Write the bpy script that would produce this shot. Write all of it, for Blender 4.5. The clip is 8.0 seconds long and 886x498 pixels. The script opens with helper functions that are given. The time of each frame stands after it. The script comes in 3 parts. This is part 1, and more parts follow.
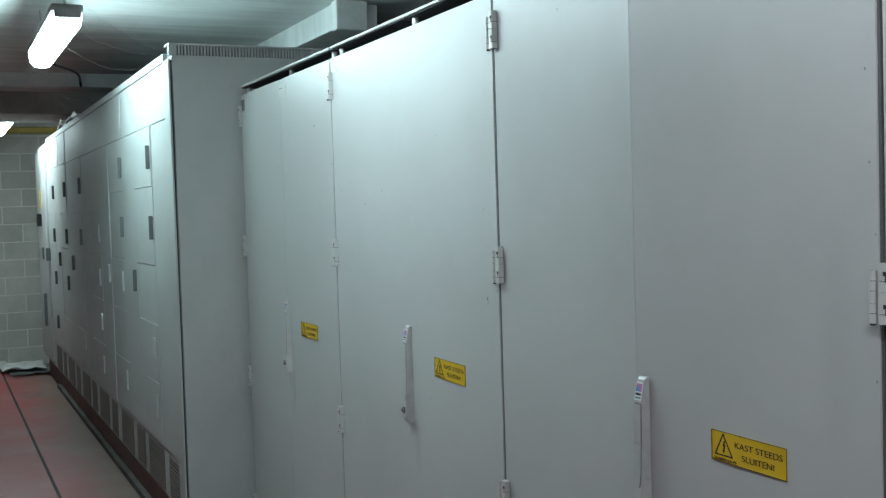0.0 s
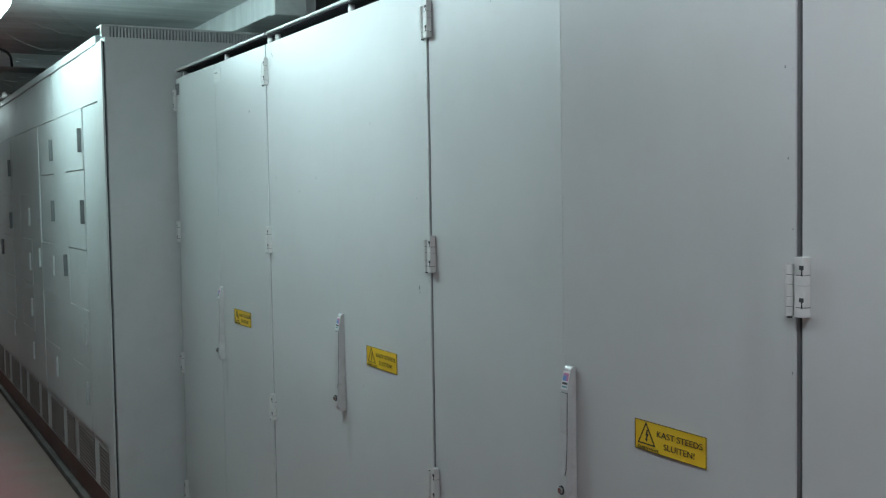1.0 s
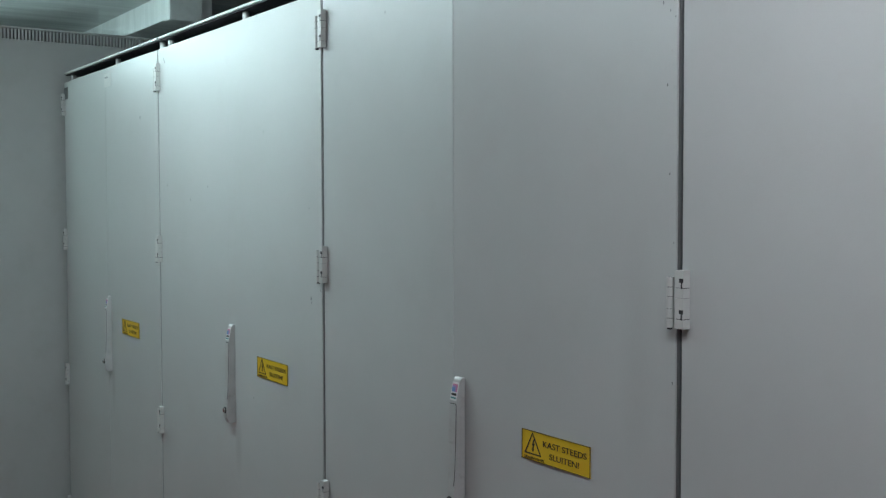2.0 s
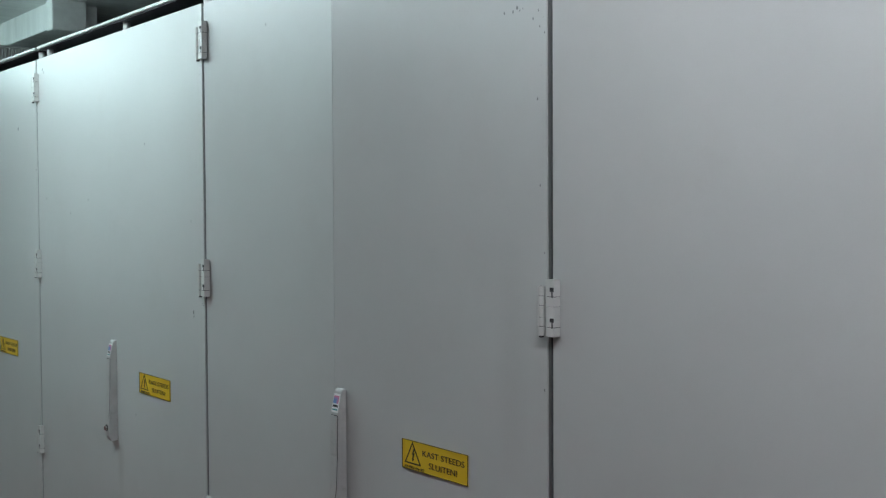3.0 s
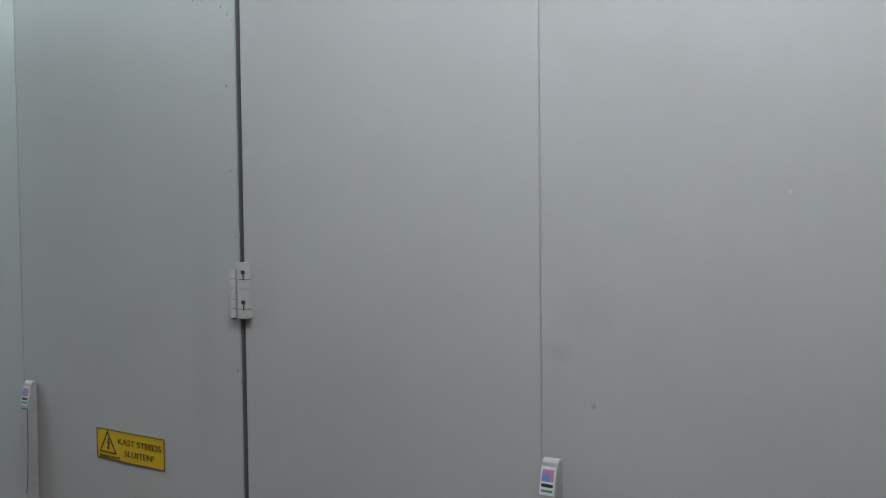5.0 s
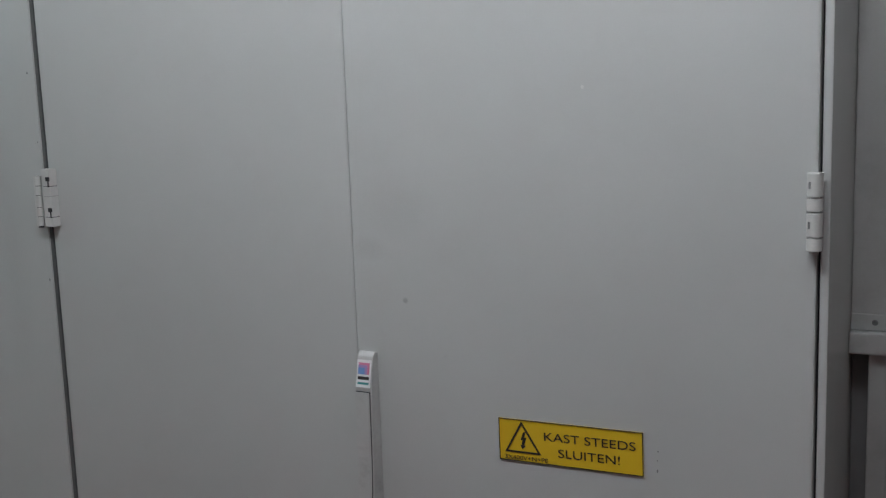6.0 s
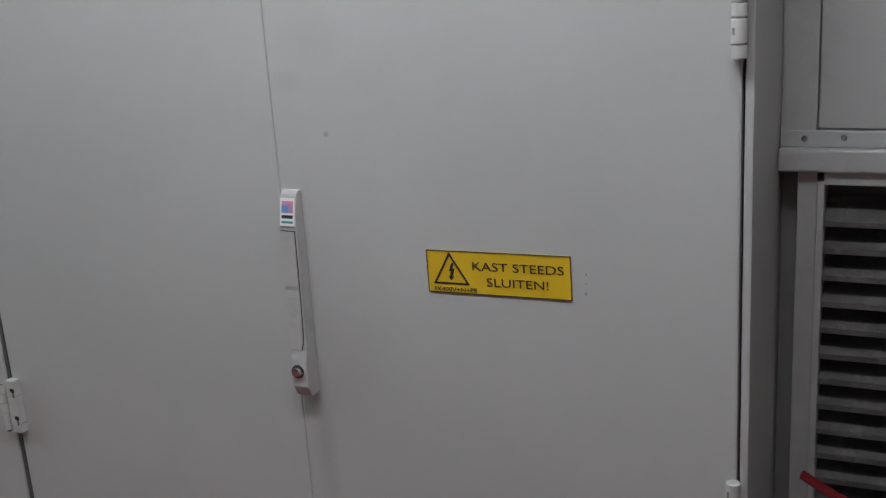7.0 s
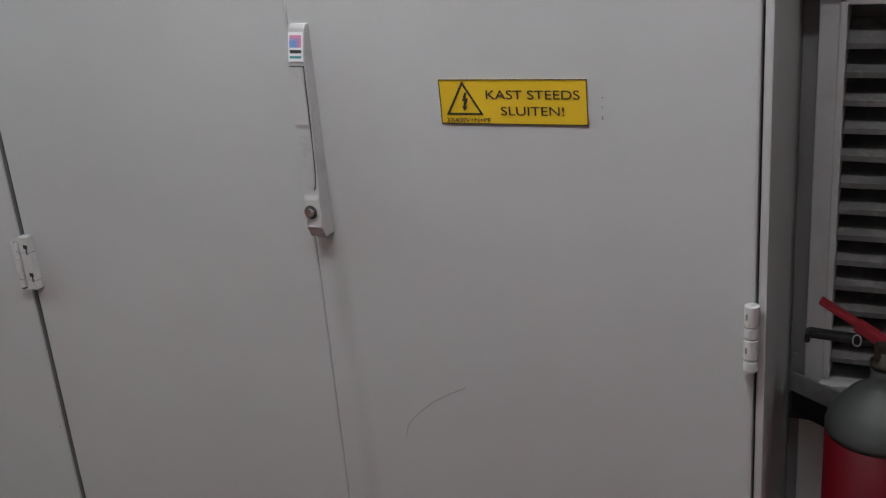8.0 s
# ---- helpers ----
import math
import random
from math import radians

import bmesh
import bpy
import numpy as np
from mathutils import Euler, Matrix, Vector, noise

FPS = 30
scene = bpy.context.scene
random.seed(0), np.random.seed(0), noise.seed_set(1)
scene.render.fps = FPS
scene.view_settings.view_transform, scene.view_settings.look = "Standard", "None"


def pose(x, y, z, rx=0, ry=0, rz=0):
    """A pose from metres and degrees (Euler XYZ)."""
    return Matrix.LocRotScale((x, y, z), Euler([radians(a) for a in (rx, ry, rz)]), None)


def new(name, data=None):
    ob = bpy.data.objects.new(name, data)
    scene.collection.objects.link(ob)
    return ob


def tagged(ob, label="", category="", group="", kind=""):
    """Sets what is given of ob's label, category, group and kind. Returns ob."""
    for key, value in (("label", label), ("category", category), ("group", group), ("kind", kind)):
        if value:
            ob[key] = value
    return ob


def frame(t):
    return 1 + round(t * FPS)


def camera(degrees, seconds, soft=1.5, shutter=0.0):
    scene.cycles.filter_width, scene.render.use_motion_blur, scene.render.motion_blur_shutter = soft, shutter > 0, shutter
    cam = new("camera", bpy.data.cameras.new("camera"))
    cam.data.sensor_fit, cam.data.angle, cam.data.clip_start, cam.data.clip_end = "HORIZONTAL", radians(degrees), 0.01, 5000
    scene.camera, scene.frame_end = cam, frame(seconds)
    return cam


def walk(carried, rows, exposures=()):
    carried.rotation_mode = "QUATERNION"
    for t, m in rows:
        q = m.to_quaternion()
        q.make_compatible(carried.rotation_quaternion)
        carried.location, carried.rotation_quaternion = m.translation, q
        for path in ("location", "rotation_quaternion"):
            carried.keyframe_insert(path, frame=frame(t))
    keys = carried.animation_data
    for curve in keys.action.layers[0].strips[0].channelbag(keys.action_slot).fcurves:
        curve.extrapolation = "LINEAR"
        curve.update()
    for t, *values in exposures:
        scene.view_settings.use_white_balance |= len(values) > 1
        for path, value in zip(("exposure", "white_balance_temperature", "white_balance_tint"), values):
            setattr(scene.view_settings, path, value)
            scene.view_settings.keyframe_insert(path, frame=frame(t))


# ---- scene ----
cam = camera(45.1, 8.0, 1.3)
PATH = [
    (0.0, 4.7572, -1.2807, 1.5691, 87.738, 1.740, 64.407),
    (0.5, 4.7700, -1.2760, 1.5720, 87.277, 1.852, 63.177),
    (1.0, 4.7725, -1.2649, 1.5725, 86.996, 0.962, 61.248),
    (2.5, 4.7979, -1.2402, 1.5671, 88.046, 0.148, 53.107),
    (3.0, 4.8192, -1.2277, 1.5660, 88.308, 0.300, 50.510),
    (3.5, 4.8372, -1.2265, 1.5699, 88.525, 0.668, 47.481),
    (4.0, 4.8667, -1.2227, 1.5638, 89.180, 0.828, 43.648),
    (4.2, 4.8774, -1.2249, 1.5577, 89.459, 0.568, 42.148),
    (5.5, 4.9171, -1.2447, 1.5648, 85.166, 1.110, 30.935),
    (6.0, 4.9470, -1.2293, 1.5781, 81.191, 1.946, 27.042),
    (6.5, 4.9641, -1.2010, 1.5446, 78.206, 2.657, 25.086),
    (7.0, 4.9687, -1.1877, 1.5144, 74.256, 3.532, 24.231),
    (7.5, 4.9636, -1.1938, 1.4669, 71.650, 3.688, 23.973),
    (8.0, 4.9620, -1.2022, 1.4163, 69.338, 4.635, 24.428),
]
EXPOSURES = [(0.0, 0.21, 6210, 7), (2.5, -0.06, 6335, 9), (4.0, -0.06, 6435, 10), (5.5, -0.15, 6470, 10), (6.5, 0.07, 6570, 12), (7.5, 0.42, 6635, 13),
             (8.0, 0.51, 6690, 14)]
walk(cam, [(t, pose(x, y, z, a, b, c)) for t, x, y, z, a, b, c in PATH], EXPOSURES)

# ---- light ----
LAMP_NEAR, LAMP_FAR, LAMP_DIM, LAMP_MID = 35.0, 42.0, 26.0, 30.5
world = bpy.data.worlds.new("world")
scene.world = world
world.use_nodes = True
world.node_tree.nodes["Background"].inputs[0].default_value = (0.05, 0.055, 0.06, 1)
world.node_tree.nodes["Background"].inputs[1].default_value = 0.3


# ---- materials ----
def node(nt, kind, **values):
    n = nt.nodes.new(kind)
    for key, value in values.items():
        n.inputs[key].default_value = value
    return n


def ramp(nt, source, lo, hi, a=0.0, b=1.0):
    """Map source from lo..hi to a..b, clamped."""
    n = nt.nodes.new("ShaderNodeMapRange")
    nt.links.new(source, n.inputs[0])
    for i, v in enumerate((lo, hi, a, b)):
        n.inputs[i + 1].default_value = v
    return n.outputs[0]


def mix(nt, factor, a, b, mode="MIX"):
    n = nt.nodes.new("ShaderNodeMix")
    n.data_type, n.blend_type = "RGBA", mode
    for socket, value in ((n.inputs[0], factor), (n.inputs[6], a), (n.inputs[7], b)):
        if isinstance(value, (int, float)):
            socket.default_value = value
        elif isinstance(value, tuple):
            socket.default_value = (*value, 1) if len(value) == 3 else value
        else:
            nt.links.new(value, socket)
    return n.outputs[2]


def surface(name, color, rough=0.5, metal=0.0, var=0.12, scale=2.5, grain=60.0, bump=0.03, dirt=None, dirt_amount=0.35,
            speck=0.0, smudges=(), per_object=0.0, stretch=(1, 1, 1), rough_var=0.1, gloss=0.5):
    """Paint, stone or metal with broad stains, fine grain, specks and slight relief."""
    m = bpy.data.materials.new(name)
    m.use_nodes = True
    nt = m.node_tree
    bsdf = nt.nodes["Principled BSDF"]
    where = nt.nodes.new("ShaderNodeNewGeometry").outputs["Position"]
    if stretch != (1, 1, 1):
        mp = nt.nodes.new("ShaderNodeMapping")
        mp.inputs["Scale"].default_value = stretch
        nt.links.new(where, mp.inputs[0])
        where = mp.outputs[0]
    broad = node(nt, "ShaderNodeTexNoise", Scale=scale, Detail=5.0, Roughness=0.6)
    fine = node(nt, "ShaderNodeTexNoise", Scale=grain, Detail=4.0, Roughness=0.65)
    for n in (broad, fine):
        nt.links.new(where, n.inputs["Vector"])
    dark = tuple(c * (1 - var) for c in color)
    lite = tuple(min(1, c * (1 + var * 0.6)) for c in color)
    col = mix(nt, ramp(nt, broad.outputs[0], 0.3, 0.7), dark, lite)
    col = mix(nt, ramp(nt, fine.outputs[0], 0.35, 0.75, 0.0, var), col, tuple(c * 0.6 for c in color))
    if dirt:
        blot = node(nt, "ShaderNodeTexNoise", Scale=scale * 2.3, Detail=7.0, Roughness=0.7)
        nt.links.new(where, blot.inputs["Vector"])
        col = mix(nt, ramp(nt, blot.outputs[0], 0.52, 0.75, 0.0, dirt_amount), col, dirt)
    if speck:
        cells = node(nt, "ShaderNodeTexVoronoi", Scale=9.0)
        nt.links.new(where, cells.inputs["Vector"])
        pick = ramp(nt, broad.outputs[0], 0.56, 0.6)
        dot = ramp(nt, cells.outputs["Distance"], 0.02, 0.045, speck, 0.0)
        both = nt.nodes.new("ShaderNodeMath")
        both.operation = "MULTIPLY"
        nt.links.new(pick, both.inputs[0])
        nt.links.new(dot, both.inputs[1])
        col = mix(nt, both.outputs[0], col, (0.12, 0.12, 0.12))
    for (sx, sz), (rx, rz), amount in smudges:
        mp = nt.nodes.new("ShaderNodeMapping")
        mp.vector_type = "TEXTURE"
        mp.inputs["Location"].default_value = (sx, 0, sz)
        mp.inputs["Scale"].default_value = (rx, 1, rz)
        nt.links.new(where, mp.inputs[0])
        far = nt.nodes.new("ShaderNodeVectorMath")
        far.operation = "LENGTH"
        nt.links.new(mp.outputs[0], far.inputs[0])
        spread = nt.nodes.new("ShaderNodeMath")
        spread.operation = "MULTIPLY"
        nt.links.new(ramp(nt, far.outputs["Value"], 0.2, 1.0, amount, 0.0), spread.inputs[0])
        nt.links.new(ramp(nt, fine.outputs[0], 0.3, 0.6, 0.5, 1.0), spread.inputs[1])
        col = mix(nt, spread.outputs[0], col, (0.2, 0.19, 0.18))
    if per_object:
        info = nt.nodes.new("ShaderNodeObjectInfo")
        col = mix(nt, ramp(nt, info.outputs["Random"], 0, 1, 0, per_object), col, tuple(c * 0.55 for c in color))
    nt.links.new(col, bsdf.inputs["Base Color"])
    nt.links.new(ramp(nt, broad.outputs[0], 0.3, 0.7, rough - rough_var, rough + rough_var), bsdf.inputs["Roughness"])
    bsdf.inputs["Metallic"].default_value = metal
    bsdf.inputs["Specular IOR Level"].default_value = gloss
    if bump:
        b = node(nt, "ShaderNodeBump", Strength=bump, Distance=0.01)
        nt.links.new(fine.outputs[0], b.inputs["Height"])
        nt.links.new(b.outputs[0], bsdf.inputs["Normal"])
    return m


def dust_band(m, y0, y1, color):
    """Dust swept against a base: fades from y1 to y0, with a ragged edge."""
    nt = m.node_tree
    bsdf = nt.nodes["Principled BSDF"]
    old = bsdf.inputs["Base Color"].links[0].from_socket
    pos = nt.nodes.new("ShaderNodeNewGeometry").outputs["Position"]
    ragged = node(nt, "ShaderNodeTexNoise", Scale=3.0, Detail=6.0)
    nt.links.new(pos, ragged.inputs["Vector"])
    xyz = nt.nodes.new("ShaderNodeSeparateXYZ")
    nt.links.new(pos, xyz.inputs[0])
    total = nt.nodes.new("ShaderNodeMath")
    total.operation = "ADD"
    nt.links.new(xyz.outputs["Y"], total.inputs[0])
    nt.links.new(ramp(nt, ragged.outputs[0], 0.2, 0.8, -0.15, 0.15), total.inputs[1])
    nt.links.new(mix(nt, ramp(nt, total.outputs[0], y0, y1, 0.0, 0.85), old, color), bsdf.inputs["Base Color"])


def glow(name, color, strength):
    m = bpy.data.materials.new(name)
    m.use_nodes = True
    bsdf = m.node_tree.nodes["Principled BSDF"]
    bsdf.inputs["Base Color"].default_value = (0.9, 0.9, 0.9, 1)
    bsdf.inputs["Emission Color"].default_value = (*color, 1)
    bsdf.inputs["Emission Strength"].default_value = strength
    return m


PAINT = surface("light_grey_enamel", (0.50, 0.51, 0.50), 0.40, var=0.06, scale=1.7, grain=420, bump=0.045,
                dirt=(0.36, 0.34, 0.31), dirt_amount=0.14, speck=0.5, rough_var=0.04, gloss=0.7,
                smudges=(((4.20, 1.36), (0.03, 0.02), 0.16), ((4.24, 1.42), (0.07, 0.05), 0.08), ((4.205, 0.84), (0.022, 0.14), 0.3),
                         ((4.215, 0.5), (0.02, 0.4), 0.16), ((1.86, 0.86), (0.03, 0.1), 0.3), ((3.02, 0.86), (0.03, 0.12), 0.3),
                         ((0.66, 0.86), (0.03, 0.1), 0.3), ((3.5, 1.33), (0.05, 0.25), 0.12)))
PAINT_OLD = surface("aged_grey_enamel", (0.44, 0.45, 0.44), 0.6, gloss=0.45, var=0.08, scale=2.2, grain=300, bump=0.05,
                    dirt=(0.33, 0.31, 0.28), dirt_amount=0.3, speck=0.6, rough_var=0.06)
HINGE = surface("hinge_grey_zinc", (0.59, 0.59, 0.57), 0.42, metal=0.1, var=0.08, scale=20, grain=500, bump=0.04)
# Black for gaskets, seams and notches; also paints the shadow under the bracket arm.
GASKET_AND_SHADE = surface("black_rubber_and_shade", (0.03, 0.03, 0.032), 0.75, var=0.2, scale=8)
# Near-black that stands in for the shade inside gaps and cavities.
SHADE = surface("cavity_shade", (0.045, 0.045, 0.05), 0.7, var=0.2, scale=6)
HANDLE = surface("handle_silver_grey", (0.53, 0.53, 0.52), 0.38, metal=0.15, var=0.1, scale=14, grain=240, bump=0.04,
                 dirt=(0.2, 0.19, 0.18), dirt_amount=0.35)
CHROME = surface("worn_chrome", (0.62, 0.62, 0.6), 0.22, metal=1.0, var=0.15, scale=40, grain=400, bump=0.02)
YELLOW = surface("sign_yellow", (0.72, 0.47, 0.02), 0.42, var=0.06, scale=12, grain=300, bump=0.01)
INK = surface("sign_black", (0.025, 0.022, 0.02), 0.5, var=0.2, scale=12)
WHITE = surface("sticker_white", (0.78, 0.78, 0.78), 0.4, var=0.05, scale=20)
PINK = surface("sticker_pink", (0.62, 0.22, 0.34), 0.4, var=0.05, scale=20)
BLUE = surface("sticker_blue", (0.16, 0.3, 0.58), 0.4, var=0.05, scale=20)
VIOLET = surface("sticker_violet", (0.36, 0.26, 0.52), 0.4, var=0.05, scale=20)
TEAL = surface("sticker_teal", (0.05, 0.27, 0.26), 0.4, var=0.05, scale=20)
CHIP = surface("scuffed_primer", (0.24, 0.25, 0.25), 0.6, var=0.3, scale=60)
HANDLE_MARK = surface("faint_scuff", (0.36, 0.36, 0.35), 0.6, var=0.2, scale=60)
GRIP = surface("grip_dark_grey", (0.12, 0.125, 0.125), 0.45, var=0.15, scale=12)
VENT = surface("vent_brown_mesh", (0.16, 0.13, 0.12), 0.7, var=0.25, scale=8, grain=200)
PLINTH = surface("plinth_dark_red", (0.14, 0.075, 0.07), 0.6, var=0.3, scale=4, dirt=(0.2, 0.19, 0.17), dirt_amount=0.6)
CONCRETE = surface("raw_concrete", (0.2, 0.2, 0.195), 0.85, var=0.2, scale=1.6, grain=45, bump=0.2,
                   dirt=(0.26, 0.25, 0.23), dirt_amount=0.5, stretch=(1, 1, 1))
CEILING = surface("whitewashed_concrete", (0.8, 0.81, 0.8), 0.8, var=0.2, scale=1.2, grain=40, bump=0.15,
                  dirt=(0.55, 0.55, 0.54), dirt_amount=0.4, stretch=(6, 0.7, 1))
BLOCK = surface("concrete_block", (0.52, 0.51, 0.47), 0.9, var=0.18, scale=5, grain=90, bump=0.35, per_object=0.5)
MORTAR = surface("mortar", (0.66, 0.65, 0.61), 0.9, var=0.15, scale=8, grain=90, bump=0.2)
FLOOR = surface("worn_red_floor_paint", (0.31, 0.072, 0.073), 0.5, var=0.25, scale=1.4, grain=70, bump=0.1,
                dirt=(0.26, 0.2, 0.16), dirt_amount=0.5)
dust_band(FLOOR, -0.66, -0.36, (0.16, 0.12, 0.095))
KERB = surface("grey_kerb_paint", (0.13, 0.115, 0.11), 1.0, gloss=0.0, var=0.3, scale=4, dirt=(0.12, 0.11, 0.1), dirt_amount=0.5)
ALU = surface("painted_aluminium", (0.54, 0.55, 0.54), 0.45, metal=0.1, var=0.08, scale=3, grain=250,
              dirt=(0.25, 0.24, 0.22), dirt_amount=0.35, speck=0.4)
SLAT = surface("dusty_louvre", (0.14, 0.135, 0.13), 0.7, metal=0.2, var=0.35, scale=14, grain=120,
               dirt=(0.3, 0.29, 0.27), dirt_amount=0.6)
# Red darkened: the shade the cylinder hangs in is put into the colour.
RED = surface("extinguisher_red_shaded", (0.10, 0.002, 0.006), 0.5, gloss=0.12, var=0.1, scale=8, bump=0.01)
RED_LEVER = surface("lever_red", (0.2, 0.014, 0.02), 0.4, var=0.1, scale=30, bump=0.01)
# Shoulder grey, darkened for the same shade.
BODY_GREY = surface("extinguisher_grey_shaded", (0.045, 0.05, 0.046), 0.6, var=0.1, scale=8, bump=0.01)
BLACK = surface("black_plastic", (0.014, 0.014, 0.015), 0.5, gloss=0.3, var=0.2, scale=20)
BRASS = surface("dull_brass", (0.035, 0.028, 0.02), 0.6, metal=0.5, var=0.2, scale=30)
DUCT = surface("dark_duct", (0.40, 0.37, 0.35), 0.8, var=0.3, scale=3)
YPIPE = surface("yellow_pipe_paint", (0.42, 0.33, 0.08), 0.55, var=0.2, scale=6)
LAMP_BODY = surface("lamp_grey_plastic", (0.28, 0.28, 0.28), 0.5, var=0.1, scale=10)
PAPER = surface("crumpled_plastic", (0.6, 0.6, 0.58), 0.5, var=0.2, scale=9)
WEB = surface("cobweb_grey", (0.38, 0.38, 0.37), 0.9, var=0.1, scale=30)
DIFFUSERS = [glow("lamp_cover_bright", (0.72, 1.0, 1.0), LAMP_NEAR), glow("lamp_cover_far", (0.8, 1.0, 1.0), LAMP_FAR),
             glow("lamp_cover_dim", (0.95, 1.0, 1.06), LAMP_DIM), glow("lamp_cover_mid", (0.80, 1.0, 1.03), LAMP_MID)]


# ---- mesh helpers ----
def thing(name, label, category, x=0, y=0, z=0, group="", kind=""):
    ob = new(name)
    ob.empty_display_size = 0.1
    ob.location = (x, y, z)
    return tagged(ob, label, category, group, kind)


def mesh_of(name, bm, material):
    me = bpy.data.meshes.new(name)
    bmesh.ops.recalc_face_normals(bm, faces=bm.faces)
    bm.to_mesh(me)
    bm.free()
    me.materials.append(material)
    return me


def part(name, bm, material, parent=None, label=""):
    me = bm if isinstance(bm, bpy.types.Mesh) else mesh_of(name, bm, material)
    ob = new(name, me)
    ob.parent = parent
    return tagged(ob, label)


def box(x0, x1, y0, y1, z0, z1, bevel=0.0, bm=None):
    bm = bm or bmesh.new()
    made = bmesh.ops.create_cube(bm, size=1, matrix=Matrix.LocRotScale(
        ((x0 + x1) / 2, (y0 + y1) / 2, (z0 + z1) / 2), None, (abs(x1 - x0), abs(y1 - y0), abs(z1 - z0))))
    if bevel:
        edges = list({e for v in made["verts"] for e in v.link_edges})
        bmesh.ops.bevel(bm, geom=edges, offset=bevel, segments=2, affect="EDGES", profile=0.6)
    return bm


def tube(a, b, r0, r1=None, sides=20, bm=None):
    """A capped cylinder or cone from a to b."""
    bm = bm or bmesh.new()
    a, b = Vector(a), Vector(b)
    turn = (b - a).to_track_quat("Z", "Y").to_matrix().to_4x4()
    bmesh.ops.create_cone(bm, cap_ends=True, segments=sides, radius1=r0, radius2=r0 if r1 is None else r1,
                          depth=(b - a).length, matrix=Matrix.Translation((a + b) / 2) @ turn)
    return bm


def lathe(profile, sides=40):
    """A body of revolution about z from (radius, height) pairs."""
    bm = bmesh.new()
    rings = [[bm.verts.new((r * math.cos(2 * math.pi * i / sides), r * math.sin(2 * math.pi * i / sides), z))
              for i in range(sides)] for r, z in profile]
    for low, high in zip(rings, rings[1:]):
        for i in range(sides):
            bm.faces.new((low[i], low[(i + 1) % sides], high[(i + 1) % sides], high[i]))
    bm.faces.new(rings[0][::-1])
    bm.faces.new(rings[-1])
    for f in bm.faces:
        f.smooth = len(f.verts) == 4
    return bm


def prism(outline, y0, y1, bevel=0.0, bm=None):
    """An (x, z) outline pushed from y0 to y1."""
    bm = bm or bmesh.new()
    f = bm.faces.new([bm.verts.new((x, y0, z)) for x, z in outline])
    out = bmesh.ops.extrude_face_region(bm, geom=[f])
    vs = [v for v in out["geom"] if isinstance(v, bmesh.types.BMVert)]
    bmesh.ops.translate(bm, verts=vs, vec=(0, y1 - y0, 0))
    if bevel:
        bmesh.ops.bevel(bm, geom=list(bm.edges), offset=bevel, segments=2, affect="EDGES", profile=0.6)
    return bm


def cord(name, points, radius, material, parent=None, label="", smooth=True):
    cu = bpy.data.curves.new(name, "CURVE")
    cu.dimensions, cu.bevel_depth, cu.bevel_resolution, cu.resolution_u = "3D", radius, 2, 8
    sp = cu.splines.new("BEZIER" if smooth else "POLY")
    pts = sp.bezier_points if smooth else sp.points
    pts.add(len(points) - 1)
    for p, co in zip(pts, points):
        if smooth:
            p.co, p.handle_left_type, p.handle_right_type = co, "AUTO", "AUTO"
        else:
            p.co = (*co, 1)
    ob = new(name, cu)
    me = bpy.data.meshes.new_from_object(ob.evaluated_get(bpy.context.evaluated_depsgraph_get()))
    bpy.data.objects.remove(ob)
    me.materials.append(material)
    out = new(name, me)
    out.parent = parent
    return tagged(out, label)


def letters(text, size, material, parent, x, z, align="LEFT", wide=1.3, label=""):
    """Writing in the xz plane, just proud of its parent's face."""
    cu = bpy.data.curves.new("lettering", "FONT")
    cu.body, cu.size, cu.align_x, cu.extrude, cu.offset = text, size, align, 0.0003, -0.005 * size
    ob = new("lettering", cu)
    me = bpy.data.meshes.new_from_object(ob.evaluated_get(bpy.context.evaluated_depsgraph_get()))
    bpy.data.objects.remove(ob)
    me.materials.append(material)
    out = new("lettering", me)
    out.parent = parent
    out.matrix_local = pose(x, -0.0013, z, 90, 0, 0) @ Matrix.Diagonal((wide, 1, 1, 1))
    return tagged(out, label)


# ---- the room ----
X0, X1, Y0, Y1, TOP = -7.6, 11.0, -2.6, 1.7, 2.66
part("floor", box(X0 - 0.2, X1 + 0.2, Y0 - 0.2, Y1 + 0.2, -0.2, 0), FLOOR)
tagged(bpy.data.objects["floor"], "worn red painted concrete floor with dusty patches", "floor", kind="structure")
tagged(part("ceiling", box(X0 - 0.2, X1 + 0.2, Y0 - 0.2, Y1 + 0.2, TOP, TOP + 0.2), CEILING),
       "whitewashed concrete ceiling with board marks", "ceiling", kind="structure")
for name, b in (("wall_north", (X0 - 0.2, X1 + 0.2, Y1, Y1 + 0.2)), ("wall_south", (X0 - 0.2, X1 + 0.2, Y0 - 0.2, Y0)),
                ("wall_east", (X1, X1 + 0.2, Y0, Y1))):
    tagged(part(name, box(*b, 0, TOP), CONCRETE), "plain grey concrete wall", "wall", kind="structure")
wall_west = tagged(part("wall_west", box(X0 - 0.2, X0, Y0, Y1, 0, TOP), MORTAR),
                   "bare concrete block wall with light mortar joints", "wall", kind="structure")

# Beams under the ceiling.
tagged(part("cross_beam", box(-4.1, -3.73, Y0, Y1, 2.557, TOP, 0.008), CEILING),
       "whitewashed concrete cross beam under the ceiling", "beam", kind="structure")
tagged(part("long_beam", box(-3.73, -0.58, 0.68, 0.92, 2.525, TOP, 0.008), CEILING),
       "whitewashed concrete beam along the ceiling", "beam", kind="structure")
tagged(part("beam_bracket", box(-0.578, -0.49, 0.655, 0.83, 2.505, TOP, 0.01), CEILING),
       "whitewashed concrete corbel at the end of a beam", "beam", kind="structure")

